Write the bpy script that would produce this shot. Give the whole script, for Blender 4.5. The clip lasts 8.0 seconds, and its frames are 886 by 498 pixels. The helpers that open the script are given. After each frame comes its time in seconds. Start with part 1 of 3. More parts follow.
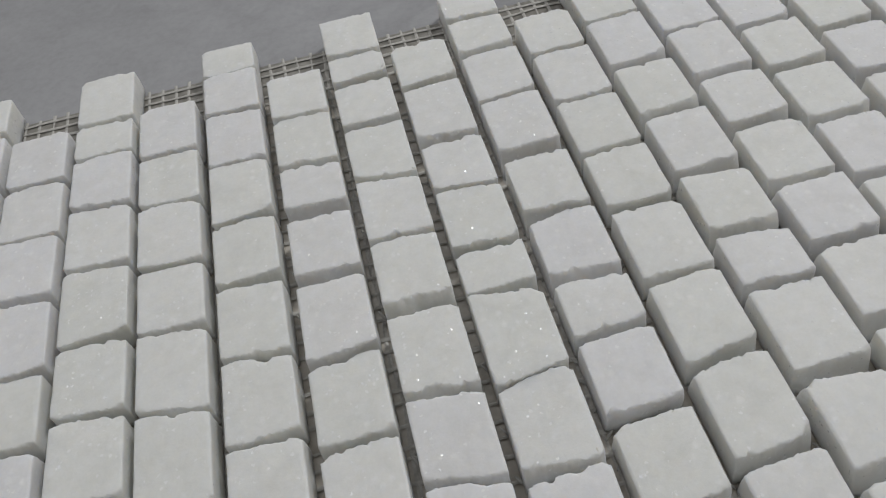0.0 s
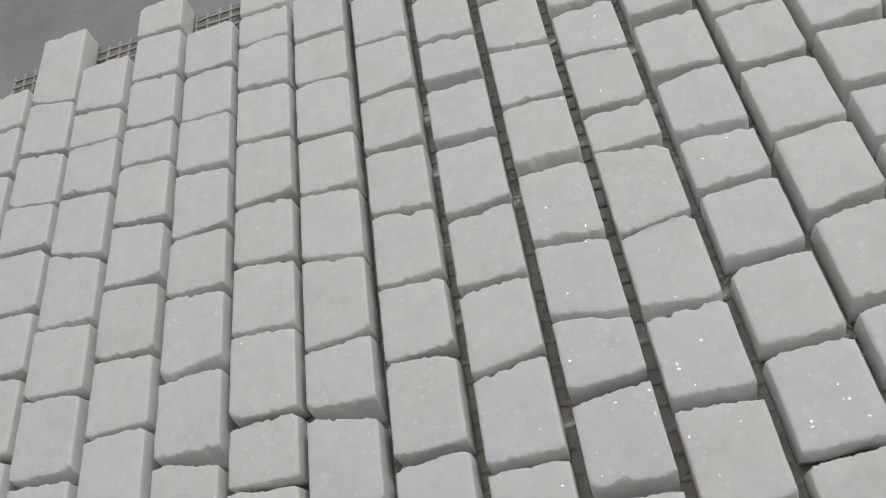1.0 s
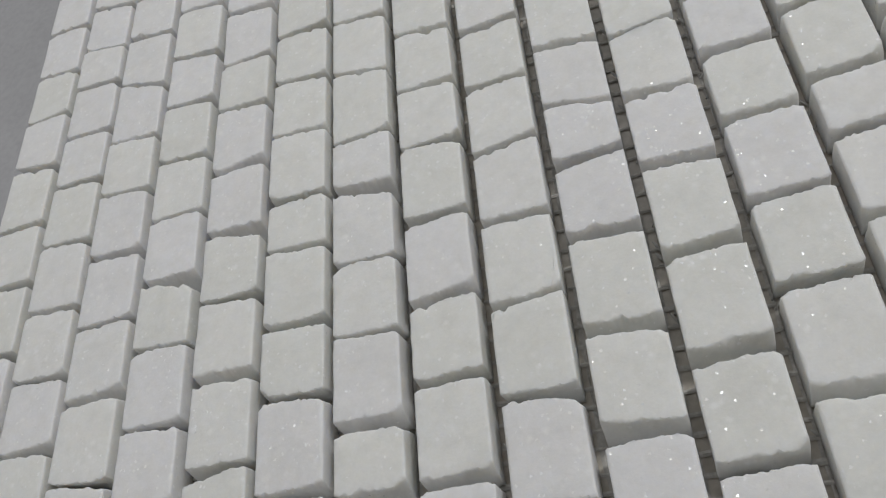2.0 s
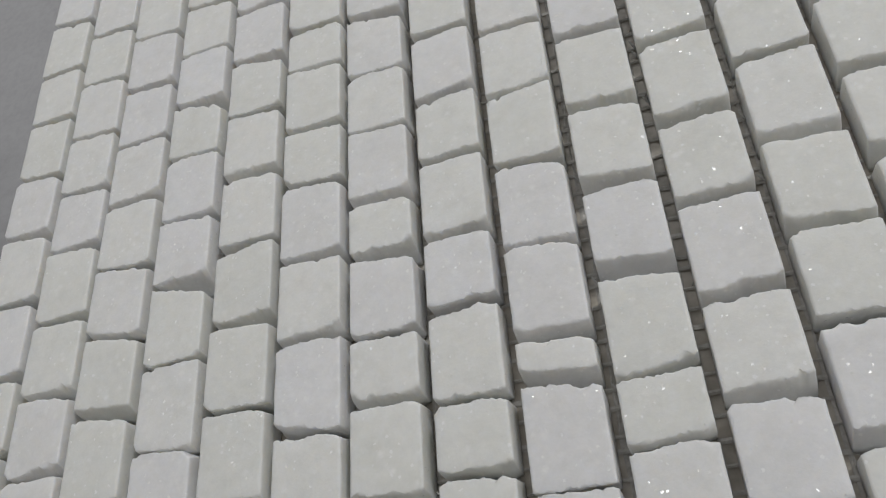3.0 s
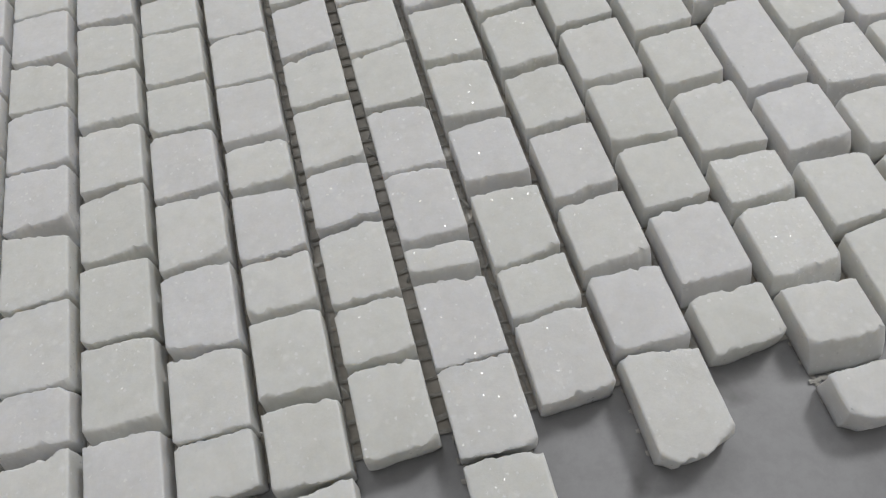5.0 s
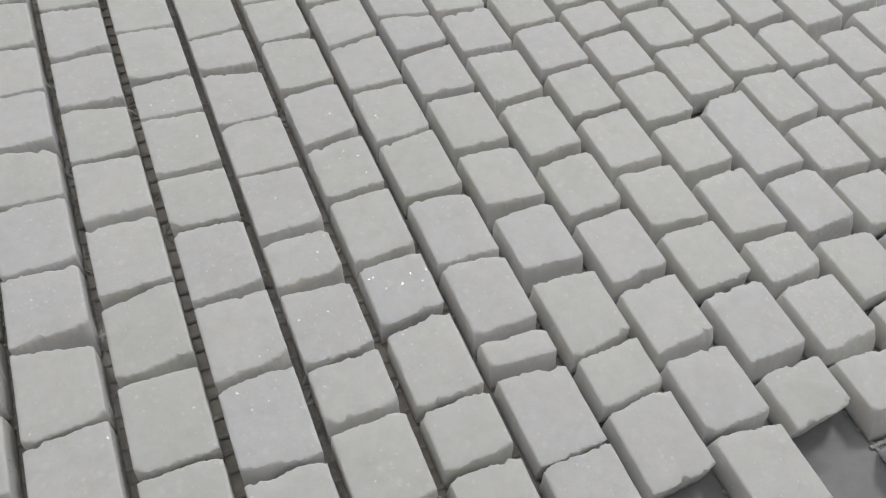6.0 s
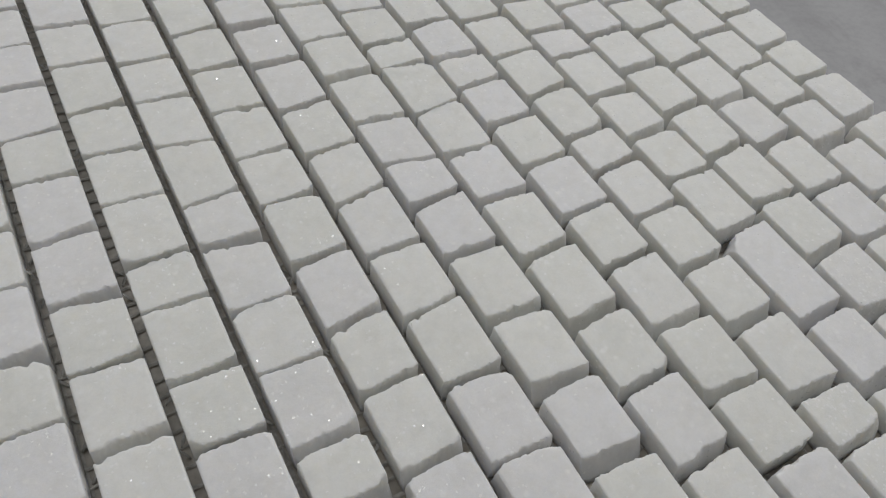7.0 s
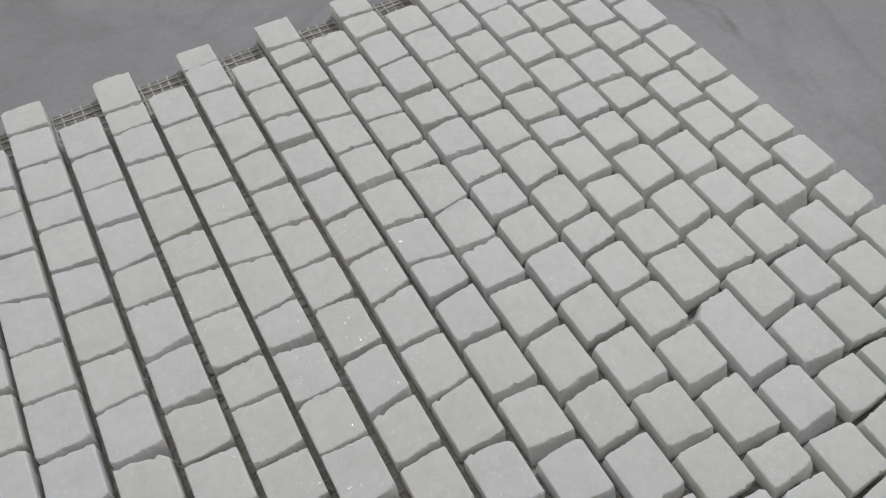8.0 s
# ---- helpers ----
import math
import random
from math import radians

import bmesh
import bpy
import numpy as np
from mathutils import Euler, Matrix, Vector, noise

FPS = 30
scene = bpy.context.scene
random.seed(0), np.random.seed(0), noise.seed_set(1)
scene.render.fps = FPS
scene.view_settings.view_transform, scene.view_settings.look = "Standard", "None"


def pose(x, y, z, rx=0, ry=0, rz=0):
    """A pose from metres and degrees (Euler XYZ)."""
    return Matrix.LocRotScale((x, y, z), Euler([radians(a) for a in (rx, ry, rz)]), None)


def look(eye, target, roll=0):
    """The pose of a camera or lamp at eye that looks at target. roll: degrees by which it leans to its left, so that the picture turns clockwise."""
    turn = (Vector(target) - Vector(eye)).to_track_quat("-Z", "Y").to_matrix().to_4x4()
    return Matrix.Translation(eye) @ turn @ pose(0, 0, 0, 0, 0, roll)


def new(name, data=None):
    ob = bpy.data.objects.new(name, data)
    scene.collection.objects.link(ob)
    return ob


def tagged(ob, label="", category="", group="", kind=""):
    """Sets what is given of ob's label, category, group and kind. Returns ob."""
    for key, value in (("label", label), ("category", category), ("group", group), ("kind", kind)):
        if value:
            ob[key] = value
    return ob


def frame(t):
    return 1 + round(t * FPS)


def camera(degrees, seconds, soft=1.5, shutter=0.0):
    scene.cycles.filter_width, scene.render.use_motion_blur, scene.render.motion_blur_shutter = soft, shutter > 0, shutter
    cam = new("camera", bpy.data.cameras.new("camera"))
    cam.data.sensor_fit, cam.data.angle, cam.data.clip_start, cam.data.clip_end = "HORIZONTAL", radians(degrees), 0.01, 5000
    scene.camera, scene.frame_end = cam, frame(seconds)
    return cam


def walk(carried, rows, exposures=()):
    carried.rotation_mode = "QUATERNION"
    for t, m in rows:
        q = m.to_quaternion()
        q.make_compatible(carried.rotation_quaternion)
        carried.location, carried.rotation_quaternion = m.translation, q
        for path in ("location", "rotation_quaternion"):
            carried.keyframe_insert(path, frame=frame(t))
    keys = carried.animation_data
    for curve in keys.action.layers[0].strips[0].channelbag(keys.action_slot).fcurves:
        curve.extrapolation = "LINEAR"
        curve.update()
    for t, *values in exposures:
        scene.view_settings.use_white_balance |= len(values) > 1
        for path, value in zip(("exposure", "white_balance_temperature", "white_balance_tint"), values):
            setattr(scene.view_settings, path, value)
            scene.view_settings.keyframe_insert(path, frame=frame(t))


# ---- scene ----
# The origin is on the plane of the tile tops; x runs across the strips, y along them.
cam = camera(60.64, 8.0, soft=1.2)
PATH = [
    (0, 0.00675, -0.04784, 0.12642, 37.357, 6.800, -13.450),
    (0.5, 0.00192, -0.05194, 0.12831, 33.953, 12.781, -10.040),
    (1, 0.00690, -0.06355, 0.13183, 31.137, 15.819, -7.717),
    (1.2, 0.00725, -0.07347, 0.12897, 30.963, 16.659, -6.622),
    (2.3, 0.01562, -0.12049, 0.13072, 28.102, 19.850, -4.207),
    (2.5, 0.01490, -0.13077, 0.12874, 27.986, 19.837, -4.017),
    (3, 0.01163, -0.15210, 0.13049, 27.000, 19.644, -4.041),
    (3.5, 0.00973, -0.17245, 0.13373, 26.358, 18.352, -4.595),
    (4, 0.00506, -0.18640, 0.13559, 26.432, 14.883, -6.360),
    (4.5, -0.00959, -0.19067, 0.13420, 28.114, 9.394, -10.073),
    (4.7, -0.01261, -0.18826, 0.13446, 28.987, 7.660, -11.827),
    (5.8, -0.05399, -0.16766, 0.13687, 34.774, -3.578, -22.064),
    (6, -0.06367, -0.16179, 0.13456, 35.697, -4.806, -23.388),
    (6.5, -0.06739, -0.14567, 0.13532, 37.530, -6.894, -26.732),
    (7, -0.06812, -0.12143, 0.14170, 38.597, -5.968, -29.150),
    (7.5, -0.06424, -0.11113, 0.16231, 38.035, -2.971, -29.957),
    (8, -0.05723, -0.12513, 0.20243, 35.540, 0.403, -29.419),
]
walk(cam, [(t, pose(x, y, z, rx, ry, rz)) for t, x, y, z, rx, ry, rz in PATH],
     exposures=[(0.0, -0.19, 6440, 10), (1.0, -0.15, 6460, 10), (2.5, -0.12, 6490, 10), (3.5, -0.10, 6510, 10), (4.5, -0.02, 6510, 10),
                (6.0, -0.13, 6520, 10), (7.0, -0.18, 6520, 10), (8.0, -0.16, 6460, 10)])

# ---- world and lights ----
THICK = 0.0070          # stone thickness
NET = 0.0006            # backing net
BASE = -(THICK + NET)   # table surface

world = bpy.data.worlds.new("world")
scene.world = world
world.use_nodes = True
world.node_tree.nodes["Background"].inputs[0].default_value = (0.80, 0.85, 1.0, 1)
world.node_tree.nodes["Background"].inputs[1].default_value = 0.05


def area(name, eye, target, sx, sy, watts, colour):
    lamp = bpy.data.lights.new(name, "AREA")
    lamp.shape, lamp.size, lamp.size_y = "RECTANGLE", sx, sy
    lamp.energy, lamp.color = watts, colour
    ob = new(name, lamp)
    ob.matrix_world = look(eye, target)
    return ob


# unseen key lamp, set so that its mirror image misses the table
area("unseen_area_lamp", (1.30, 0.90, 1.90), (0.0, 0.0, 0), 0.44, 0.44, 24.5, (0.998, 1.0, 0.996))
# unseen broad fill, added for the overall level and a brighter north wall
area("unseen_area_lamp", (-0.40, 1.15, 1.95), (-0.1, 0.1, 0), 1.8, 1.2, 16.0, (0.986, 0.995, 1.0))


# ---- materials ----
def material(name):
    m = bpy.data.materials.new(name)
    m.use_nodes = True
    nt = m.node_tree
    return m, nt, nt.nodes["Principled BSDF"]


def node(nt, kind, **values):
    n = nt.nodes.new(kind)
    for key, v in values.items():
        n.inputs[key.replace("_", " ")].default_value = v
    return n


def ramp(nt, fac, stops):
    r = nt.nodes.new("ShaderNodeValToRGB")
    while len(r.color_ramp.elements) < len(stops):
        r.color_ramp.elements.new(0.5)
    for e, (p, c) in zip(r.color_ramp.elements, stops):
        e.position, e.color = p, (*c, 1) if len(c) == 3 else c
    nt.links.new(fac, r.inputs[0])
    return r.outputs[0]


def mix(nt, kind, fac, a, b):
    n = nt.nodes.new("ShaderNodeMix")
    n.data_type, n.blend_type = "RGBA", kind
    for sock, v in ((n.inputs[0], fac), (n.inputs[6], a), (n.inputs[7], b)):
        if isinstance(v, (float, tuple)):
            sock.default_value = v if isinstance(v, float) else (*v, 1)
        else:
            nt.links.new(v, sock)
    return n.outputs[2]


def place(nt):
    """Metres in the world's own axes."""
    geo = nt.nodes.new("ShaderNodeNewGeometry")
    return geo.outputs["Position"]


def marble_stone(name, coarse):
    m, nt, b = material(name)
    link = nt.links.new
    where = place(nt)
    info = nt.nodes.new("ShaderNodeObjectInfo")
    tone = ramp(nt, info.outputs["Random"], [(0.0, (0.768, 0.771, 0.749)), (0.3, (0.79, 0.793, 0.772)), (0.6, (0.80, 0.80, 0.787)), (0.8, (0.781, 0.778, 0.785)), (1.0, (0.798, 0.798, 0.810))])
    cloud = node(nt, "ShaderNodeTexNoise", Scale=330.0, Detail=5.0, Roughness=0.62)
    link(where, cloud.inputs["Vector"])
    tone = mix(nt, "MULTIPLY", 1.0, tone, ramp(nt, cloud.outputs[0], [(0.32, (0.945, 0.945, 0.94)), (0.62, (1.0, 1.0, 1.0))]))
    blotch = node(nt, "ShaderNodeTexNoise", Scale=110.0, Detail=4.0, Roughness=0.6, Distortion=0.8)
    link(where, blotch.inputs["Vector"])
    tone = mix(nt, "MULTIPLY", 1.0, tone, ramp(nt, blotch.outputs[0], [(0.30, (0.935, 0.935, 0.925)), (0.5, (0.985, 0.985, 0.98)), (0.66, (1.0, 1.0, 1.0))]))
    grain = node(nt, "ShaderNodeTexNoise", Scale=1500.0, Detail=3.0)
    link(where, grain.inputs["Vector"])
    tone = mix(nt, "MULTIPLY", 1.0, tone, ramp(nt, grain.outputs[0], [(0.3, (0.968, 0.968, 0.968)), (0.7, (1.0, 1.0, 1.0))]))
    # scattered crystal faces: many faint ones, a few that glint
    def crystals(scale, share, radius):
        cell = node(nt, "ShaderNodeTexVoronoi", Scale=scale)
        wobble = node(nt, "ShaderNodeTexNoise", Scale=scale * 2.2, Detail=2.0)
        link(where, wobble.inputs["Vector"])
        moved = nt.nodes.new("ShaderNodeVectorMath")
        moved.operation = "MULTIPLY_ADD"
        link(wobble.outputs["Color"], moved.inputs[0])
        moved.inputs[1].default_value = (0.9 / scale, 0.9 / scale, 0.9 / scale)
        link(where, moved.inputs[2])
        link(moved.outputs[0], cell.inputs["Vector"])
        pick = nt.nodes.new("ShaderNodeSeparateColor")
        link(cell.outputs["Color"], pick.inputs[0])
        tests = []
        for out, kind, limit in ((pick.outputs[0], "GREATER_THAN", 1 - share), (cell.outputs["Distance"], "LESS_THAN", radius)):
            test = nt.nodes.new("ShaderNodeMath")
            test.operation, test.inputs[1].default_value = kind, limit
            link(out, test.inputs[0])
            tests.append(test.outputs[0])
        both = nt.nodes.new("ShaderNodeMath")
        both.operation = "MULTIPLY"
        link(tests[0], both.inputs[0])
        link(tests[1], both.inputs[1])
        if coarse:
            return both.outputs[0], cell.outputs["Color"]
        # they lie in drifts
        drift = node(nt, "ShaderNodeTexNoise", Scale=95.0 + share * 400, Detail=3.0)
        link(where, drift.inputs["Vector"])
        here = nt.nodes.new("ShaderNodeMath")
        here.operation, here.inputs[1].default_value = "GREATER_THAN", 0.45
        link(drift.outputs[0], here.inputs[0])
        some = nt.nodes.new("ShaderNodeMath")
        some.operation = "MULTIPLY"
        link(both.outputs[0], some.inputs[0])
        link(here.outputs[0], some.inputs[1])
        return some.outputs[0], cell.outputs["Color"]

    faint, _ = crystals(1250.0, 0.20 if coarse else 0.030, 0.42)
    glint, turn = crystals(1150.0, 0.50 if coarse else 0.15, 0.27)
    # cloudy inclusions with soft rims, up to a millimetre across
    lump = node(nt, "ShaderNodeTexVoronoi", Scale=400.0)
    lump.feature = "SMOOTH_F1"
    lump.inputs["Smoothness"].default_value = 0.35
    stirred = node(nt, "ShaderNodeTexNoise", Scale=1300.0, Detail=3.0)
    link(where, stirred.inputs["Vector"])
    pushed = nt.nodes.new("ShaderNodeVectorMath")
    pushed.operation = "MULTIPLY_ADD"
    link(stirred.outputs["Color"], pushed.inputs[0])
    pushed.inputs[1].default_value = (0.0011, 0.0011, 0.0011)
    link(where, pushed.inputs[2])
    link(pushed.outputs[0], lump.inputs["Vector"])
    core = ramp(nt, lump.outputs["Distance"], [(0.06, (1.0, 1.0, 1.0)), (0.36, (0.0, 0.0, 0.0))])
    patch = node(nt, "ShaderNodeTexNoise", Scale=150.0, Detail=3.0)
    link(where, patch.inputs["Vector"])
    cloudy = mix(nt, "MULTIPLY", 1.0, core, ramp(nt, patch.outputs[0], [(0.47, (0.0, 0.0, 0.0)), (0.63, (0.7, 0.7, 0.7))]))
    tone = mix(nt, "MIX", cloudy, tone, (0.86, 0.86, 0.852))
    tone = mix(nt, "MIX", faint, tone, (0.835, 0.835, 0.828))
    tone = mix(nt, "MIX", glint, tone, (0.815, 0.815, 0.808))
    link(tone, b.inputs["Base Color"])
    rough = nt.nodes.new("ShaderNodeMapRange")
    rough.inputs["To Min"].default_value, rough.inputs["To Max"].default_value = 0.46 if coarse else 0.50, 0.16
    link(glint, rough.inputs["Value"])
    link(rough.outputs[0], b.inputs["Roughness"])
    gloss = nt.nodes.new("ShaderNodeMapRange")
    gloss.inputs["To Min"].default_value, gloss.inputs["To Max"].default_value = 0.3 if coarse else 0.24, 1.0
    link(glint, gloss.inputs["Value"])
    link(gloss.outputs[0], b.inputs["Specular IOR Level"])
    b.inputs["Subsurface Weight"].default_value = 0.8
    b.inputs["Subsurface Radius"].default_value = (1.0, 0.93, 0.82)
    b.inputs["Subsurface Scale"].default_value = 0.0046
    # sugary relief
    relief = node(nt, "ShaderNodeTexNoise", Scale=480.0, Detail=6.0, Roughness=0.75)
    link(where, relief.inputs["Vector"])
    bump = node(nt, "ShaderNodeBump", Strength=0.24, Distance=0.00028)
    geo = nt.nodes.new("ShaderNodeNewGeometry")
    facet = nt.nodes.new("ShaderNodeVectorMath")
    facet.operation = "SUBTRACT"
    facet.inputs[1].default_value = (0.5, 0.5, 0.5)
    link(turn, facet.inputs[0])
    sized = nt.nodes.new("ShaderNodeVectorMath")
    sized.operation = "SCALE"
    link(facet.outputs[0], sized.inputs[0])
    amount = nt.nodes.new("ShaderNodeMath")
    amount.operation, amount.inputs[1].default_value = "MULTIPLY", 0.62
    link(glint, amount.inputs[0])
    link(amount.outputs[0], sized.inputs["Scale"])
    tipped = nt.nodes.new("ShaderNodeVectorMath")
    link(geo.outputs["Normal"], tipped.inputs[0])
    link(sized.outputs[0], tipped.inputs[1])
    unit = nt.nodes.new("ShaderNodeVectorMath")
    unit.operation = "NORMALIZE"
    link(tipped.outputs[0], unit.inputs[0])
    link(unit.outputs[0], bump.inputs["Normal"])
    link(relief.outputs[0], bump.inputs["Height"])
    link(bump.outputs[0], b.inputs["Normal"])
    return m


def net_fibre():
    m, nt, b = material("grey_glass_fibre_net")
    n = node(nt, "ShaderNodeTexNoise", Scale=900.0, Detail=3.0)
    nt.links.new(place(nt), n.inputs["Vector"])
    nt.links.new(ramp(nt, n.outputs[0], [(0.3, (0.38, 0.365, 0.335)), (0.7, (0.55, 0.535, 0.505))]), b.inputs["Base Color"])
    b.inputs["Roughness"].default_value = 0.5
    return m


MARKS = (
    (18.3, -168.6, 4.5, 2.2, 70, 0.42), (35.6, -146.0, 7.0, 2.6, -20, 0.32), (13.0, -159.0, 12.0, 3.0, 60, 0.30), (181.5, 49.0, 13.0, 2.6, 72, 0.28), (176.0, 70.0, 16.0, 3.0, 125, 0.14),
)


def table_marble():
    m, nt, b = material("grey_veined_polished_marble")
    link = nt.links.new
    where = place(nt)
    cloud = node(nt, "ShaderNodeTexNoise", Scale=9.0, Detail=5.0, Roughness=0.55, Distortion=0.6)
    link(where, cloud.inputs["Vector"])
    tone = ramp(nt, cloud.outputs[0], [(0.30, (0.345, 0.347, 0.358)), (0.5, (0.385, 0.387, 0.400)), (0.7, (0.432, 0.434, 0.448))])
    smudge = node(nt, "ShaderNodeTexNoise", Scale=26.0, Detail=6.0, Roughness=0.62, Distortion=1.2)
    link(where, smudge.inputs["Vector"])
    tone = mix(nt, "MULTIPLY", 1.0, tone, ramp(nt, smudge.outputs[0], [(0.31, (0.87, 0.868, 0.864)), (0.45, (0.965, 0.965, 0.963)), (0.62, (1.0, 1.0, 1.0))]))
    speck = node(nt, "ShaderNodeTexNoise", Scale=420.0, Detail=4.0, Roughness=0.7)
    link(where, speck.inputs["Vector"])
    tone = mix(nt, "MULTIPLY", 1.0, tone, ramp(nt, speck.outputs[0], [(0.36, (0.93, 0.93, 0.925)), (0.58, (1.0, 1.0, 1.0))]))
    vein = node(nt, "ShaderNodeTexNoise", Scale=6.0, Detail=4.0, Roughness=0.55, Distortion=0.9)
    link(where, vein.inputs["Vector"])
    tone = mix(nt, "MULTIPLY", 1.0, tone, ramp(nt, vein.outputs[0], [(0.455, (1.0, 1.0, 1.0)), (0.5, (0.91, 0.91, 0.91)), (0.525, (1.0, 1.0, 1.0))]))
    # soft dark marks in the table's colour: centre, half length, half width (mm), turn, depth
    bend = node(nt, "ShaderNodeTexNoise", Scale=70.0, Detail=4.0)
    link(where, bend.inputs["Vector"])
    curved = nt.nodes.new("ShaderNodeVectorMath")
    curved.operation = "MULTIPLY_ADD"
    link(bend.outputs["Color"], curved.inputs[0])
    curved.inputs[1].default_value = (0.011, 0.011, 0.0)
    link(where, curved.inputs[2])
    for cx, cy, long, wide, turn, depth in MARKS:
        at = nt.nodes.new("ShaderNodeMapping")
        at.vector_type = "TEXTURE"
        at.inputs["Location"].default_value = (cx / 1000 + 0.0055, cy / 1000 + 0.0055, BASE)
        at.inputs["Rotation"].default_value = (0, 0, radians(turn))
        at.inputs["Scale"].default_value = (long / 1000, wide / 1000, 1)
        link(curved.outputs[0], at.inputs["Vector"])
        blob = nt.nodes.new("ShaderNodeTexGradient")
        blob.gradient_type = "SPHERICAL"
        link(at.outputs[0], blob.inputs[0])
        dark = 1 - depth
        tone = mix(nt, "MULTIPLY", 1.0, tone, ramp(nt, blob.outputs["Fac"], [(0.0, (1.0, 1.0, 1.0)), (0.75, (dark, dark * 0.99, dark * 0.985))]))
    link(tone, b.inputs["Base Color"])
    b.inputs["Roughness"].default_value = 0.15
    b.inputs["Specular IOR Level"].default_value = 0.8
    return m


def plain_paint(name, colour):
    m, nt, b = material(name)
    n = node(nt, "ShaderNodeTexNoise", Scale=3.0, Detail=5.0)
    nt.links.new(place(nt), n.inputs["Vector"])
    dim = tuple(c * 0.94 for c in colour)
    nt.links.new(ramp(nt, n.outputs[0], [(0.3, dim), (0.7, colour)]), b.inputs["Base Color"])
    b.inputs["Roughness"].default_value = 0.8
    return m


def dried_adhesive(name, dark, pale):
    m, nt, b = material(name)
    n = node(nt, "ShaderNodeTexNoise", Scale=350.0, Detail=4.0)
    nt.links.new(place(nt), n.inputs["Vector"])
    nt.links.new(ramp(nt, n.outputs[0], [(0.3, dark), (0.7, pale)]), b.inputs["Base Color"])
    b.inputs["Roughness"].default_value = 0.35
    return m


def hardened_glue():
    m, nt, b = material("hardened_glue")
    n = node(nt, "ShaderNodeTexNoise", Scale=1200.0, Detail=3.0)
    nt.links.new(place(nt), n.inputs["Vector"])
    nt.links.new(ramp(nt, n.outputs[0], [(0.3, (0.62, 0.61, 0.58)), (0.7, (0.80, 0.795, 0.775))]), b.inputs["Base Color"])
    b.inputs["Roughness"].default_value = 0.18
    b.inputs["Transmission Weight"].default_value = 0.35
    return m


GLUE = hardened_glue()
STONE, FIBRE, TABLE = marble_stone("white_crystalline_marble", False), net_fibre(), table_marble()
FILM = dried_adhesive("dried_adhesive", (0.37, 0.335, 0.28), (0.55, 0.51, 0.45))
# a darker tone of the film, which darkens the holes of the bare net edge
EDGE_FILM = dried_adhesive("dark_edge_film", (0.16, 0.15, 0.13), (0.30, 0.285, 0.255))
COARSE = marble_stone("coarse_sparkling_marble", True)
WALL = plain_paint("off_white_wall_paint", (0.80, 0.79, 0.78))


# ---- structure ----
def mesh_from(name, bm, mat):
    me = bpy.data.meshes.new(name)
    bm.to_mesh(me)
    bm.free()
    me.materials.append(mat)
    return me


def block(name, lo, hi, mat, label, category):
    bm = bmesh.new()
    bmesh.ops.create_cube(bm, size=1.0)
    for v in bm.verts:
        v.co = [lo[n] + (v.co[n] + 0.5) * (hi[n] - lo[n]) for n in range(3)]
    ob = new(name, mesh_from(name, bm, mat))
    return tagged(ob, label, category, kind="structure")


# the table top, run out as a floor to the walls
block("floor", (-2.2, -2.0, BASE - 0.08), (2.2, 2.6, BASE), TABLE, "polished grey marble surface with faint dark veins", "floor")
# unseen walls and ceiling, added to close the space and bounce the lamps' light
block("wall_north", (-2.2, 2.6, BASE - 0.08), (2.2, 2.7, 2.1), WALL, "unseen plain off-white wall, added to bounce light", "wall")
block("wall_south", (-2.2, -2.1, BASE - 0.08), (2.2, -2.0, 2.1), WALL, "unseen plain off-white wall, added to bounce light", "wall")
block("wall_east", (2.2, -2.1, BASE - 0.08), (2.3, 2.7, 2.1), WALL, "unseen plain off-white wall, added to bounce light", "wall")
block("wall_west", (-2.3, -2.1, BASE - 0.08), (-2.2, 2.7, 2.1), WALL, "unseen plain off-white wall, added to bounce light", "wall")
block("ceiling", (-2.3, -2.1, 2.1), (2.3, 2.7, 2.2), WALL, "unseen plain white ceiling, added to bounce light", "ceiling")

# ---- the mosaic sheet ----
sheet = tagged(new("mosaic_sheet"), "white split-edge marble mosaic sheet on net backing over grey marble", "mosaic tile")
sheet.matrix_world = pose(0, 0, BASE)

def part(name, bm, mat, parent, label=""):
    ob = new(name, mesh_from(name, bm, mat))
    ob.parent = parent
    return tagged(ob, label)


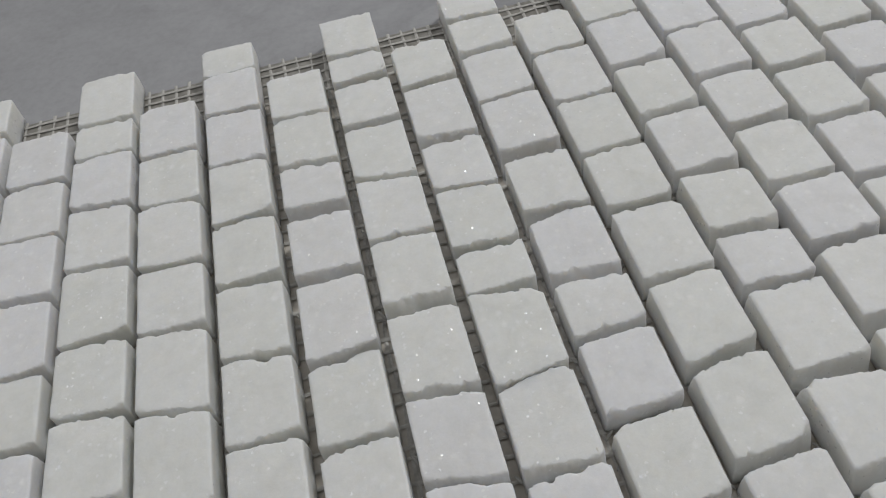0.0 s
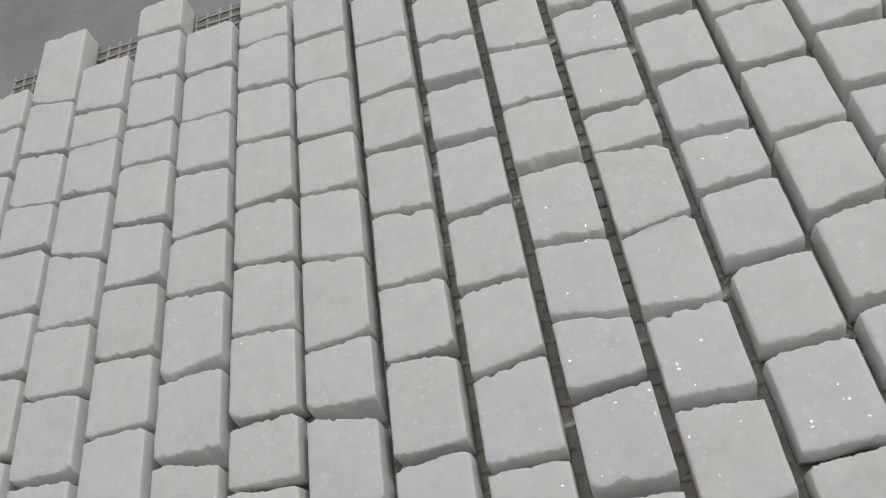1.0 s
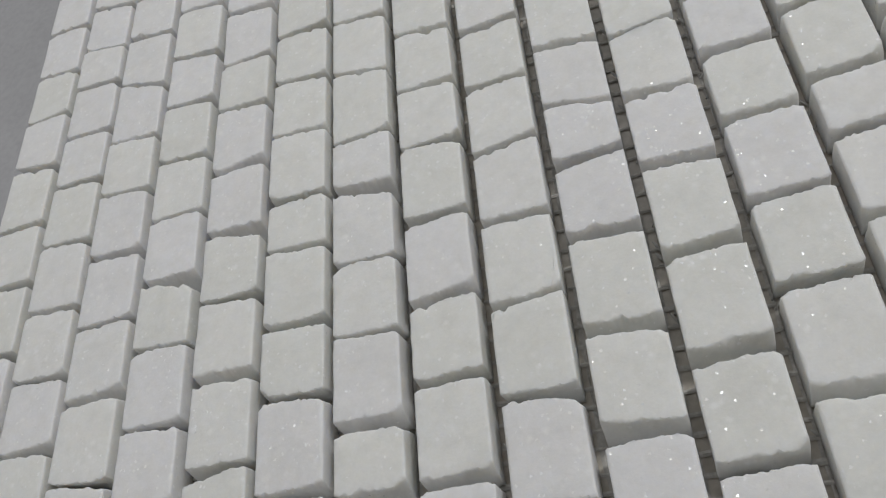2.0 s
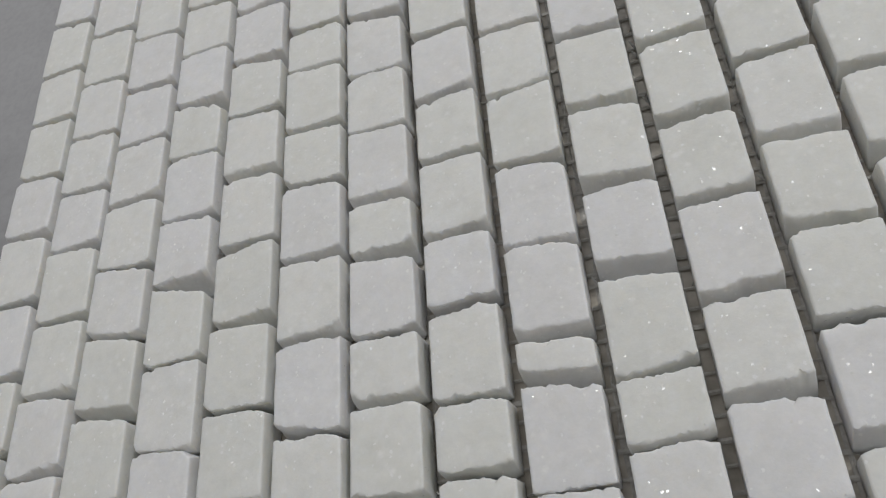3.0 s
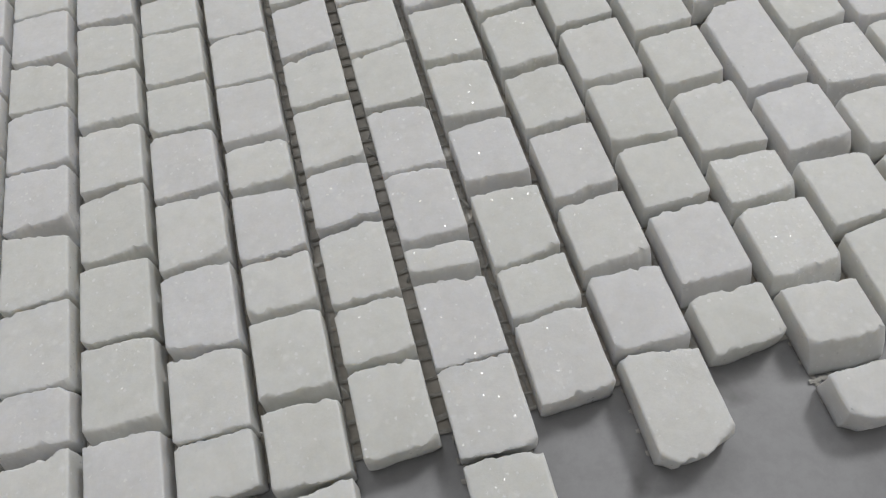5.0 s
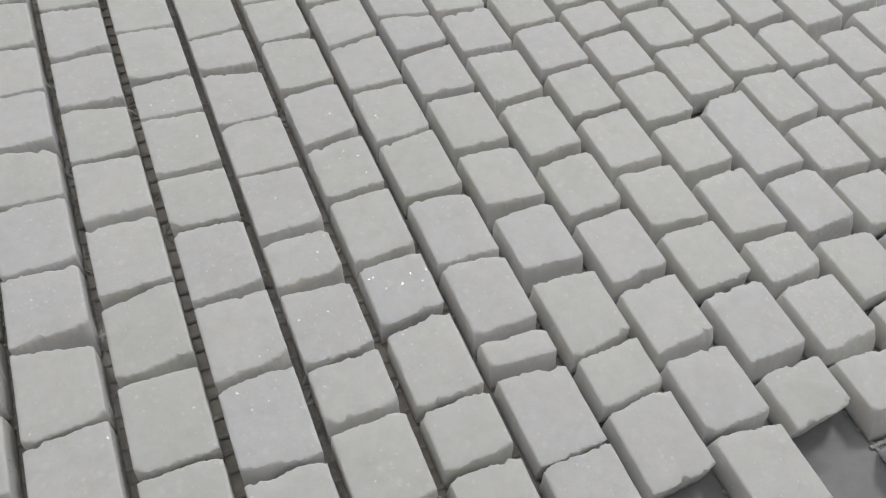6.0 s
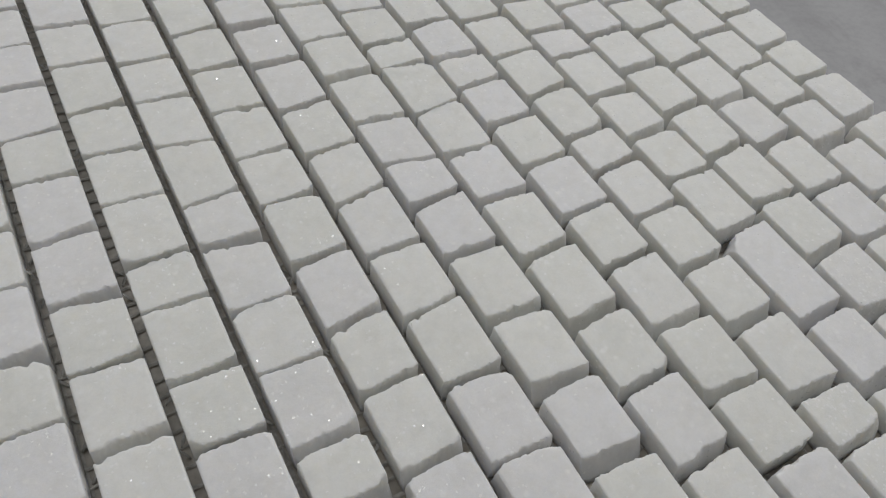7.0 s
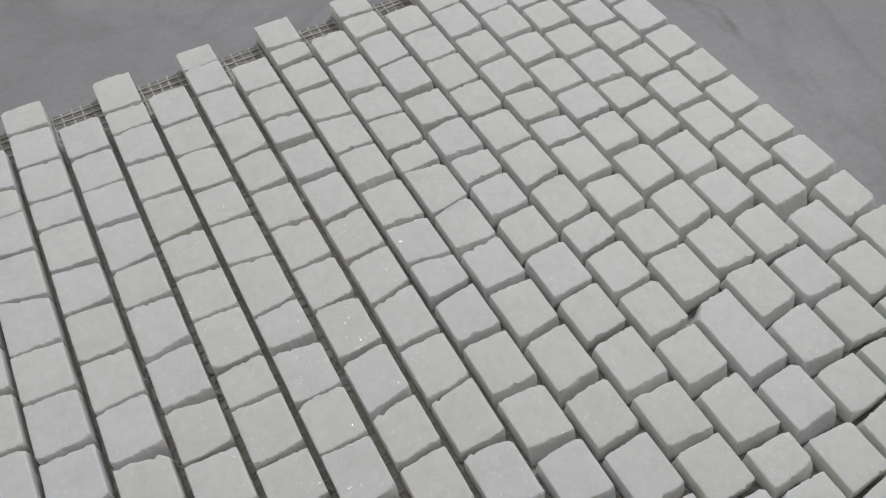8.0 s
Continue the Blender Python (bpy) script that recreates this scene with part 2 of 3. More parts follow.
def backing_net():
    """Woven glass fibre net under the stones: threads both ways, the crosswise ones on top."""
    NET_TOP = 0.1375
    step, half = 0.00390, 0.00042
    rnd = random.Random(5)

    def thread(bm, a, b, z, along, wander=0.0008):
        n = 60
        rings = []
        sway = rnd.uniform(0, 50)
        for i in range(n + 1):
            f = i / n
            x, y = a[0] + (b[0] - a[0]) * f, a[1] + (b[1] - a[1]) * f
            w = wander * noise.noise(Vector((sway, f * 22, 2)))
            h = half * (1 + 1.1 * noise.noise(Vector((sway, f * 60, 9))))
            c = Vector((x + (w if along else 0), y + (0 if along else w), z))
            side = Vector((h, 0, 0)) if along else Vector((0, h, 0))
            up = Vector((0, 0, 0.00015))
            rings.append([bm.verts.new(c + d) for d in (-side, up, side, -up)])
        for p, q in zip(rings, rings[1:]):
            for i in range(4):
                bm.faces.new((p[i], p[(i + 1) % 4], q[(i + 1) % 4], q[i]))

    bm = bmesh.new()
    x = -0.1535
    while x < 0.1535:
        thread(bm, (x, -0.1390), (x, NET_TOP + rnd.uniform(-0.0008, 0.0004)), 0.00022, True)
        x += step
    y = -0.1390
    while y < NET_TOP - 0.0005:
        thread(bm, (-0.1535, y), (0.1535, y + rnd.uniform(-0.0012, 0.0012)), 0.00046, False, 0.0013)
        y += step * rnd.uniform(0.78, 1.25)
    bmesh.ops.recalc_face_normals(bm, faces=bm.faces)
    tagged(part("backing_net", bm, FIBRE, sheet, "grey woven glass fibre backing net"), kind="stuff")
    for left, right, low in ((-85.0, -70.0, -158.0), (-51.2, -36.2, -158.0), (-17.4, -2.6, -160.0), (16.6, 31.2, -156.5), (51.1, 65.9, -158.0), (85.4, 100.3, -158.0)):
        bm = bmesh.new()
        for n in range(5):
            x = left / 1000 + 0.0009 + n * 0.0031
            thread(bm, (x, -0.1390), (x, low / 1000 + 0.0025), 0.00022, True, 0.0003)
        y = -0.1405
        while y > low / 1000 + 0.0025:
            thread(bm, (left / 1000 - rnd.uniform(0.0001, 0.0008), y), (right / 1000 + rnd.uniform(-0.001, 0.0003), y), 0.00046, False, 0.0004)
            y -= 0.0041
        bmesh.ops.recalc_face_normals(bm, faces=bm.faces)
        part("net_tongue", bm, FIBRE, sheet, "frayed net edge under the last stone")
    for name, low, high, mat, label in (("adhesive_film", -0.1388, 0.1205, FILM, "thin brownish dried adhesive between the net threads"),
                                        ("film_edge", 0.1205, 0.1366, EDGE_FILM, "dark film along the bare net edge")):
        bm = bmesh.new()
        bmesh.ops.create_grid(bm, x_segments=2, y_segments=2, size=1.0)
        for v in bm.verts:
            v.co = (v.co.x * 0.1532, (low + high) / 2 + v.co.y * (high - low) / 2, 0.00012)
        part(name, bm, mat, sheet, label)


def glue_residue():
    """Hardened clear glue squeezed up between the strips: short ridges that lean against one side of a gap."""
    rnd = random.Random(23)
    bm = bmesh.new()
    for n in range(17):
        gap = -0.1378 + n * 0.01716
        for _ in range(13):
            y, up, wide, long = rnd.uniform(-0.132, 0.112), rnd.uniform(0.0006, 0.0028), rnd.uniform(0.0004, 0.0008), rnd.uniform(0.0005, 0.0013)
            lean = rnd.choice((-1, 1))
            rings = []
            for i in range(8):
                f = i / 7
                c = Vector((gap + lean * (1.5 * f - 0.4) * 0.0011, y + long * 1.6 * (f - 0.5), 0.0004 + up * f))
                r = 0.00012 + wide * 0.5 * math.sin(math.pi * min(1.0, 0.12 + f * 0.85)) * (1 + 0.4 * noise.noise(Vector((n * 3.1, y * 900, i))))
                rings.append([bm.verts.new(c + Vector((r * 0.6 * math.cos(a), r * math.sin(a), 0.4 * r * math.sin(a)))) for a in (k * math.tau / 7 for k in range(7))])
            for p, q in zip(rings, rings[1:]):
                for k in range(7):
                    bm.faces.new((p[k], p[(k + 1) % 7], q[(k + 1) % 7], q[k])).smooth = True
            bm.faces.new(rings[0][::-1])
            bm.faces.new(rings[-1])
    bmesh.ops.recalc_face_normals(bm, faces=bm.faces)
    tagged(part("glue_residue", bm, GLUE, sheet, "hardened whitish glue ridges between the strips"), kind="stuff")


def frayed_fibre(x, y, length, heading, seed):
    """One loose glass fibre that sticks out from under the lower edge of the net."""
    rnd = random.Random(seed)
    bm = bmesh.new()
    at, rings = Vector((x, y, 0.0004)), []
    bend, lift = rnd.uniform(-0.35, 0.35), rnd.uniform(0.02, 0.16)
    for i in range(13):
        side = Vector((-math.sin(heading), math.cos(heading), 0)) * 0.00009
        up = Vector((0, 0, 0.00009))
        rings.append([bm.verts.new(at + d) for d in (side, up, -side, -up)])
        at = at + Vector((math.cos(heading), math.sin(heading), lift * (1 - i / 6))) * (length / 12)
        at.z = max(at.z, 0.0002)
        heading += bend * 0.3 + rnd.uniform(-0.12, 0.12)
    for p, q in zip(rings, rings[1:]):
        for k in range(4):
            bm.faces.new((p[k], p[(k + 1) % 4], q[(k + 1) % 4], q[k]))
    bm.faces.new(rings[0][::-1])
    bm.faces.new(rings[-1])
    bmesh.ops.recalc_face_normals(bm, faces=bm.faces)
    part("loose_fibre", bm, FIBRE, sheet, "loose pale glass fibre")


backing_net()
glue_residue()
for number, (x, length) in enumerate(((-61, 5), (-57, 6), (-55, 4), (-53, 6))):
    frayed_fibre(x * 0.001, -0.1392, length * 0.001, -1.57 + 0.9 * math.sin(number * 2.3), number)


# stones with a corner broken off: (strip, lower end) and, for the far (0) or near (1) end, where, how wide and how deep (mm)
BROKEN = {
    (17, -158): ((1, 0.0, 0.18, 1.7), (1, 1.0, 0.42, 2.0), (1, 0.30, 0.08, 0.4)),
    (68, -83): ((0, 0.0, 0.28, 2.2), (0, 0.45, 0.08, 0.5)),
    (-17, -161): ((1, 0.0, 0.12, 0.9), (1, 0.9, 0.14, 0.7)),
    (51, -160): ((1, 0.0, 0.20, 1.6), (1, 0.8, 0.12, 0.9)),
    (-51, -160): ((1, 0.15, 0.14, 0.9), (1, 1.0, 0.12, 0.8)),
}


def tile(x0, x1, far, near, gaps, seed, mat, broken=()):
    """One stone with sawn sides and split ends. far, near: y at its left and right corner. gaps: those after it,
    into which the foot of its sloping split may run."""
    bm = bmesh.new()
    nu = 44
    vs = (0.0, 0.02, 0.07, 0.18, 0.40, 0.60, 0.82, 0.93, 0.98, 1.0)
    nv = len(vs) - 1
    rnd = random.Random(seed)
    ox, oy = rnd.uniform(0, 90), rnd.uniform(0, 90)
    tilt_x, tilt_y, rise = rnd.uniform(-0.012, 0.012), rnd.uniform(-0.012, 0.012), rnd.uniform(-0.0002, 0.0003)
    lean_f, slope = rnd.uniform(-0.0006, 0.0002), 0.8 if max(gaps) > 0.0026 else rnd.uniform(0.1, 0.75)
    under = 0.0   # the lowest stones are split with an undercut
    if min(near) < -0.137:
        under = rnd.uniform(0.0010, 0.0022) if min(near) < -0.148 else rnd.uniform(0.0003, 0.0011)
    cx, cy = (x0 + x1) / 2, (far[0] + far[1] + near[0] + near[1]) / 4
    bulge = rnd.uniform(-0.0004, 0.0006)
    # small flakes off the upper edges: end, place, half width, depth, how far down they reach
    flakes = [(rnd.randint(0, 1), rnd.choice((0.0, 1.0, rnd.random())), rnd.uniform(0.05, 0.16), rnd.uniform(0.0003, 0.0009), rnd.uniform(0.0007, 0.0022))
              for _ in range(rnd.randint(1, 4))]
    flakes += [(end, at, wide, deep * 0.001, 0.030) for end, at, wide, deep in broken]

    def split(u, z, which):
        """Raggedness of a split end, and what is broken off it."""
        p = Vector((ox + u * 2.6, oy + z * 200, which * 7.7))
        q = Vector((ox + u * 8.0, oy + z * 520, which * 3.1 + 20))
        r = Vector((ox + u * 21.0, oy + z * 1300, which * 5.3 + 60))
        f = Vector((ox + u * 52.0, oy + z * 3400, which * 2.3 + 90))
        rim = math.exp(-z / 0.0006)
        ragged = 0.00044 * noise.noise(p) + (0.00014 + 0.00016 * rim) * noise.noise(q) + (0.00007 + 0.00020 * rim) * noise.noise(r) + 0.00022 * rim * noise.noise(f)
        bite = max(0.0, noise.noise(Vector((ox + u * 6.0, oy + 9, which * 8.1 + 33))) - 0.28) * 0.0016 * math.exp(-z / 0.0012)
        for end, at, wide, deep, reach in flakes:
            if end == which and abs(u - at) < wide:
                bite += deep * (1 - (abs(u - at) / wide) ** 1.6) * math.exp(-z / reach)
        return ragged, bite

    def saw(v, z, which):
        return 0.00012 * noise.noise(Vector((ox + v * 4, oy + z * 300, 40 + which * 5.0)))

    # rings: (depth below the top, inset)
    rings = [(0.0, 0.00034), (0.00004, 0.00017), (0.00013, 0.00006), (0.00030, 0.0), (0.0007, 0.0), (0.0012, 0.0), (0.0018, 0.0), (0.0025, 0.0),
             (0.0033, 0.0), (0.0042, 0.0), (0.0052, 0.0), (0.0061, 0.0), (THICK, 0.0)]

    def point(u, v, depth, inset):
        drop = depth / THICK
        # the raggedness of the ends fades out within a millimetre of the top face, what is broken off shortens the whole stone
        (rag_f, bite_f), (rag_n, bite_n) = split(u, depth, 0), split(u, depth, 1)
        ragged = rag_f * (1 - v) ** 12 + rag_n * v ** 12 - bite_f * (1 - v) ** 2 + bite_n * v ** 2
        yf = far[0] * (1 - u) + far[1] * u + lean_f * drop
        yn = near[0] * (1 - u) + near[1] * u - slope * (gaps[0] * (1 - u) + gaps[1] * u) * drop + under * drop
        yn -= bulge * math.sin(math.pi * drop)
        xa, xb = x0 + saw(v, depth, 0), x1 + saw(v, depth, 1)
        worn = 0.0004 * (abs(2 * u - 1) ** 8)
        inset *= max(0.3, 1.1 + 1.6 * noise.noise(Vector((ox + u * 11, oy + v * 6, 77))))
        yf, yn = yf - 0.8 * inset - worn, yn + 0.8 * inset + worn
        xa, xb = xa + 1.2 * inset, xb - 1.6 * inset
        x, y = xa + (xb - xa) * u, yf + (yn - yf) * v + ragged
        z = (rise + tilt_x * (x - cx) + tilt_y * (y - cy)) * (1 - drop)
        return Vector((x, y, z - depth - BASE))

    us = [i / nu for i in range(nu + 1)]
    grid = [[bm.verts.new(point(u, vs[j], *rings[0])) for u in us] for j in range(nv + 1)]
    for j in range(nv):
        for i in range(nu):
            bm.faces.new((grid[j + 1][i], grid[j + 1][i + 1], grid[j][i + 1], grid[j][i]))
    loop = [(i, 0) for i in range(nu)] + [(nu, j) for j in range(nv)] + [(i, nv) for i in range(nu, 0, -1)] + [(0, j) for j in range(nv, 0, -1)]
    last = [grid[j][i] for i, j in loop]
    for ring in rings[1:]:
        row = [bm.verts.new(point(us[i], vs[j], *ring)) for i, j in loop]
        for a in range(len(loop)):
            b = (a + 1) % len(loop)
            bm.faces.new((last[a], last[b], row[b], row[a])).smooth = True
        last = row
    bm.faces.new(last[::-1])
    bmesh.ops.recalc_face_normals(bm, faces=bm.faces)
    label = "coarse sparkling marble stone" if mat is COARSE else "stone with broken corners" if broken else ""
    return part("stone_tile", bm, mat, sheet, label)


SPARKLING = {(85, -88), (51, -129), (51, -111)}   # stones with a coarse grain: left side and lower end


def strip(left, right, top, ends, mm=0.001):
    """One strip of stones, in mm: its two sides, its upper end, and for each stone where its lower end lies at the left and at the
    right side, and the gaps that follow it there."""
    far = (top * mm, top * mm)
    for n, (low_left, low_right, gap_left, gap_right) in enumerate(ends):
        near = (low_left * mm, low_right * mm)
        tile(left * mm, right * mm, far, near, (gap_left * mm, gap_right * mm), round(left * 10) * 40 + n,
             COARSE if (round(left), round(low_left)) in SPARKLING else STONE, BROKEN.get((round(left), round(low_left)), ()))
        far = (near[0] - gap_left * mm, near[1] - gap_right * mm)


strip(-153.4, -139.0, 119.8, [
    (105.3, 105.2, 1.3, 1.3), (87.2, 87.2, 1.2, 1.5), (68.3, 67.7, 1.1, 1.1), (49.5, 50.2, 0.9, 0.8), (32.6, 30.9, 1.9, 2.1),
    (10.7, 11.4, 1.1, 1.4), (-7.0, -6.8, 1.3, 2.2), (-26.4, -27.3, 1.2, 1.4), (-45.6, -45.0, 1.1, 2.9), (-65.4, -65.8, 1.2, 1.8),
    (-86.3, -84.7, 0.5, 2.7), (-105.6, -103.5, 0.8, 2.0), (-124.8, -123.7, 1.0, 1.2), (-144.0, -143.7, 1.2, 1.2),
])
strip(-136.6, -121.7, 139.3, [
    (112.1, 108.4, 0.9, 0.8), (91.8, 89.2, 1.2, 1.2), (72.9, 70.7, 0.7, 1.1), (57.4, 56.6, 1.0, 1.3), (38.3, 38.6, 0.9, 1.7),
    (21.4, 21.3, 1.1, 2.0), (1.9, 1.5, 0.7, 1.5), (-17.3, -17.7, 1.1, 1.7), (-35.8, -36.2, 0.9, 1.2), (-53.2, -52.8, 1.3, 2.4),
    (-73.5, -72.5, 1.0, 2.6), (-92.1, -91.6, 1.1, 2.6), (-111.1, -109.8, 1.0, 1.9), (-128.2, -127.5, 0.9, 3.4), (-143.3, -142.5, 0.9, 1.0),
])
strip(-119.8, -104.7, 119.8, [
    (102.0, 99.9, 1.3, 1.3), (88.1, 87.5, 0.5, 0.5), (71.3, 69.8, 1.4, 1.4), (52.7, 48.8, 0.6, 1.5), (31.1, 30.6, 0.8, 1.7),
    (13.5, 12.5, 0.8, 1.4), (-5.5, -5.6, 1.4, 2.3), (-25.3, -24.4, 0.8, 1.4), (-43.9, -42.0, 1.5, 2.8), (-62.6, -63.4, 0.6, 1.2),
    (-79.8, -81.3, 1.2, 1.9), (-98.1, -98.5, 1.8, 3.7), (-118.1, -118.9, 1.1, 0.9), (-130.6, -130.0, 0.7, 2.7), (-149.2, -149.9, 0.9, 0.9),
])
strip(-102.2, -87.5, 139.3, [
    (126.4, 125.6, 0.7, 1.9), (107.5, 106.8, 1.0, 1.9), (89.2, 88.2, 0.9, 1.4), (75.5, 74.4, 0.9, 1.2), (56.4, 55.2, 1.1, 2.4),
    (37.5, 37.6, 0.9, 2.4), (18.6, 18.1, 0.9, 1.2), (0.7, 0.9, 0.9, 1.0), (-17.4, -16.8, 0.7, 4.3), (-34.5, -35.4, 1.1, 0.5),
    (-53.1, -53.2, 1.0, 1.4), (-71.1, -69.6, 0.6, 5.7), (-91.1, -90.3, 0.6, 0.8), (-109.6, -110.7, 0.5, 0.5), (-121.6, -123.0, 3.9, 0.9),
    (-142.5, -141.5, 0.8, 0.9),
])
strip(-85.0, -70.3, 119.8, [
    (103.0, 102.5, 0.9, 0.9), (85.3, 84.6, 0.9, 1.0), (67.2, 66.9, 0.9, 2.9), (46.5, 47.9, 0.9, 2.5), (30.6, 30.1, 1.0, 1.9),
    (9.7, 12.2, 1.0, 3.2), (-7.8, -8.2, 1.6, 3.5), (-26.5, -26.5, 0.7, 2.0), (-44.7, -44.5, 1.6, 2.5), (-64.4, -64.1, 3.2, 1.4),
    (-84.0, -83.1, 1.7, 3.1), (-103.7, -104.2, 1.0, 1.0), (-122.4, -122.4, 2.3, 3.1), (-143.0, -143.2, 1.4, 2.3), (-159.4, -160.3, 1.2, 1.2),
])
strip(-68.1, -53.3, 139.3, [
    (120.9, 120.7, 1.9, 2.0), (107.5, 107.3, 0.6, 1.1), (90.3, 88.8, 1.1, 1.3), (71.6, 70.7, 1.3, 1.9), (51.0, 51.9, 1.0, 2.5),
    (34.2, 33.0, 0.8, 1.9), (16.4, 15.3, 1.2, 1.2), (-3.7, -3.9, 1.6, 0.8), (-17.3, -17.5, 1.1, 1.9), (-36.6, -36.0, 1.1, 2.3),
    (-52.4, -52.8, 1.2, 2.0), (-72.2, -71.4, 1.4, 2.6), (-91.3, -90.0, 2.1, 2.4), (-109.5, -112.2, 2.6, 0.5), (-129.2, -129.7, 0.4, 0.4),
    (-141.9, -140.9, 1.2, 0.9),
])
strip(-51.2, -36.7, 119.8, [
    (101.7, 102.3, 1.1, 1.5), (85.1, 84.2, 0.8, 1.2), (66.3, 65.5, 1.3, 1.1), (49.2, 48.6, 0.9, 2.4), (31.1, 28.0, 1.3, 0.9),
    (8.2, 9.5, 1.0, 1.3), (-5.4, -5.4, 1.7, 4.7), (-25.1, -25.4, 0.9, 0.8), (-42.4, -42.5, 0.5, 1.5), (-60.7, -60.2, 2.0, 3.1),
    (-74.7, -74.1, 1.7, 4.1), (-94.0, -93.7, 1.0, 1.2), (-106.9, -106.8, 1.9, 2.4), (-125.7, -125.5, 2.3, 3.0), (-143.1, -143.6, 2.7, 0.4),
    (-159.5, -161.0, 0.9, 1.1),
])
strip(-34.1, -19.9, 139.3, [
    (127.6, 128.3, 0.5, 0.5), (111.7, 111.5, 0.8, 1.6), (93.0, 92.7, 0.7, 1.7), (73.5, 74.5, 1.2, 2.0), (55.6, 56.4, 1.1, 3.1),
    (37.5, 36.5, 0.7, 1.6), (18.5, 19.0, 1.1, 2.2), (1.0, 1.5, 0.8, 1.9), (-18.3, -18.1, 2.4, 1.7), (-38.4, -36.2, 1.5, 2.6),
    (-55.5, -54.8, 1.6, 1.9), (-74.5, -73.4, 1.6, 3.0), (-91.0, -90.2, 2.2, 1.5), (-109.9, -109.7, 1.2, 1.5), (-123.4, -123.4, 1.3, 1.8),
    (-142.4, -141.9, 1.5, 1.5),
])
strip(-17.3, -2.8, 119.8, [
    (104.8, 103.5, 1.8, 1.5), (86.8, 85.7, 1.3, 2.0), (72.8, 72.0, 4.2, 3.7), (53.6, 52.7, 3.7, 2.7), (31.6, 32.9, 1.8, 2.3),
    (13.3, 13.3, 1.5, 1.2), (-5.9, -3.2, 1.2, 1.8), (-23.3, -23.2, 1.7, 2.0), (-42.7, -41.7, 1.5, 1.0), (-61.2, -61.3, 1.1, 2.7),
    (-80.8, -81.1, 1.0, 1.9), (-99.9, -99.4, 1.4, 3.1), (-107.4, -108.4, 2.5, 3.4), (-129.1, -128.9, 0.4, 0.4), (-146.8, -147.5, 0.9, 1.1),
    (-160.7, -161.0, 1.6, 1.1),
])
strip(-0.3, 14.3, 139.3, [
    (124.2, 122.7, 2.6, 1.4), (111.6, 112.8, 2.4, 2.5), (95.2, 95.0, 2.2, 2.2), (77.0, 74.4, 1.5, 1.6), (57.7, 57.0, 1.3, 1.1),
    (40.2, 40.3, 3.4, 4.0), (19.7, 18.1, 1.7, 1.7), (2.5, -0.3, 1.4, 1.4), (-13.8, -12.3, 2.3, 2.1), (-31.2, -31.3, 2.1, 2.7),
    (-50.8, -51.3, 2.4, 3.1), (-69.1, -71.0, 4.3, 2.4), (-88.4, -89.7, 3.8, 3.8), (-111.6, -109.2, 0.7, 2.4), (-123.1, -122.4, 1.3, 1.1),
    (-141.4, -140.9, 1.3, 1.1),
])
strip(16.6, 31.3, 119.8, [
    (103.9, 105.1, 1.6, 2.0), (85.2, 83.7, 4.2, 2.1), (67.4, 65.8, 1.0, 1.0), (49.6, 49.1, 2.2, 0.9), (37.5, 38.0, 0.5, 3.5),
    (15.7, 17.7, 0.5, 0.5), (-0.4, -1.5, 2.7, 1.5), (-18.9, -19.0, 2.1, 2.9), (-39.2, -38.1, 2.3, 2.6), (-59.6, -58.2, 3.0, 3.9),
    (-79.3, -78.2, 1.9, 2.7), (-98.7, -97.7, 2.2, 2.8), (-116.7, -115.8, 1.9, 3.8), (-135.1, -135.5, 0.8, 2.9), (-157.7, -157.1, 1.6, 1.5),
])
strip(33.8, 48.6, 139.3, [
    (127.2, 126.5, 1.8, 1.6), (111.6, 113.1, 1.7, 3.2), (92.1, 93.1, 1.5, 1.9), (73.8, 74.3, 4.0, 4.1), (55.1, 53.2, 4.0, 0.9),
    (37.2, 36.0, 2.8, 2.9), (21.9, 22.3, 1.9, 2.0), (4.9, 5.6, 2.5, 2.5), (-13.0, -12.7, 2.1, 2.2), (-32.3, -32.0, 1.8, 1.6),
    (-50.1, -49.9, 2.2, 2.2), (-69.4, -69.1, 2.1, 3.6), (-87.6, -89.7, 2.8, 1.6), (-106.5, -106.5, 2.2, 2.4), (-125.7, -125.6, 3.1, 3.2),
    (-141.3, -140.5, 2.1, 1.8),
])
strip(51.1, 65.8, 119.8, [
    (104.5, 104.6, 1.3, 2.1), (84.8, 85.2, 0.7, 1.5), (66.8, 67.6, 1.5, 2.0), (49.6, 49.8, 1.6, 2.4), (30.1, 30.3, 1.8, 1.7),
    (10.5, 12.4, 2.1, 2.6), (-8.9, -7.2, 2.0, 2.9), (-22.7, -21.5, 2.0, 2.3), (-40.4, -39.8, 2.0, 2.2), (-58.2, -58.1, 2.7, 2.4),
    (-76.7, -76.2, 3.0, 3.4), (-96.7, -97.9, 2.8, 2.6), (-111.1, -110.7, 2.1, 2.7), (-129.3, -128.9, 2.3, 4.4), (-143.9, -145.0, 6.0, 5.2),
    (-159.5, -160.2, 1.8, 1.7),
])
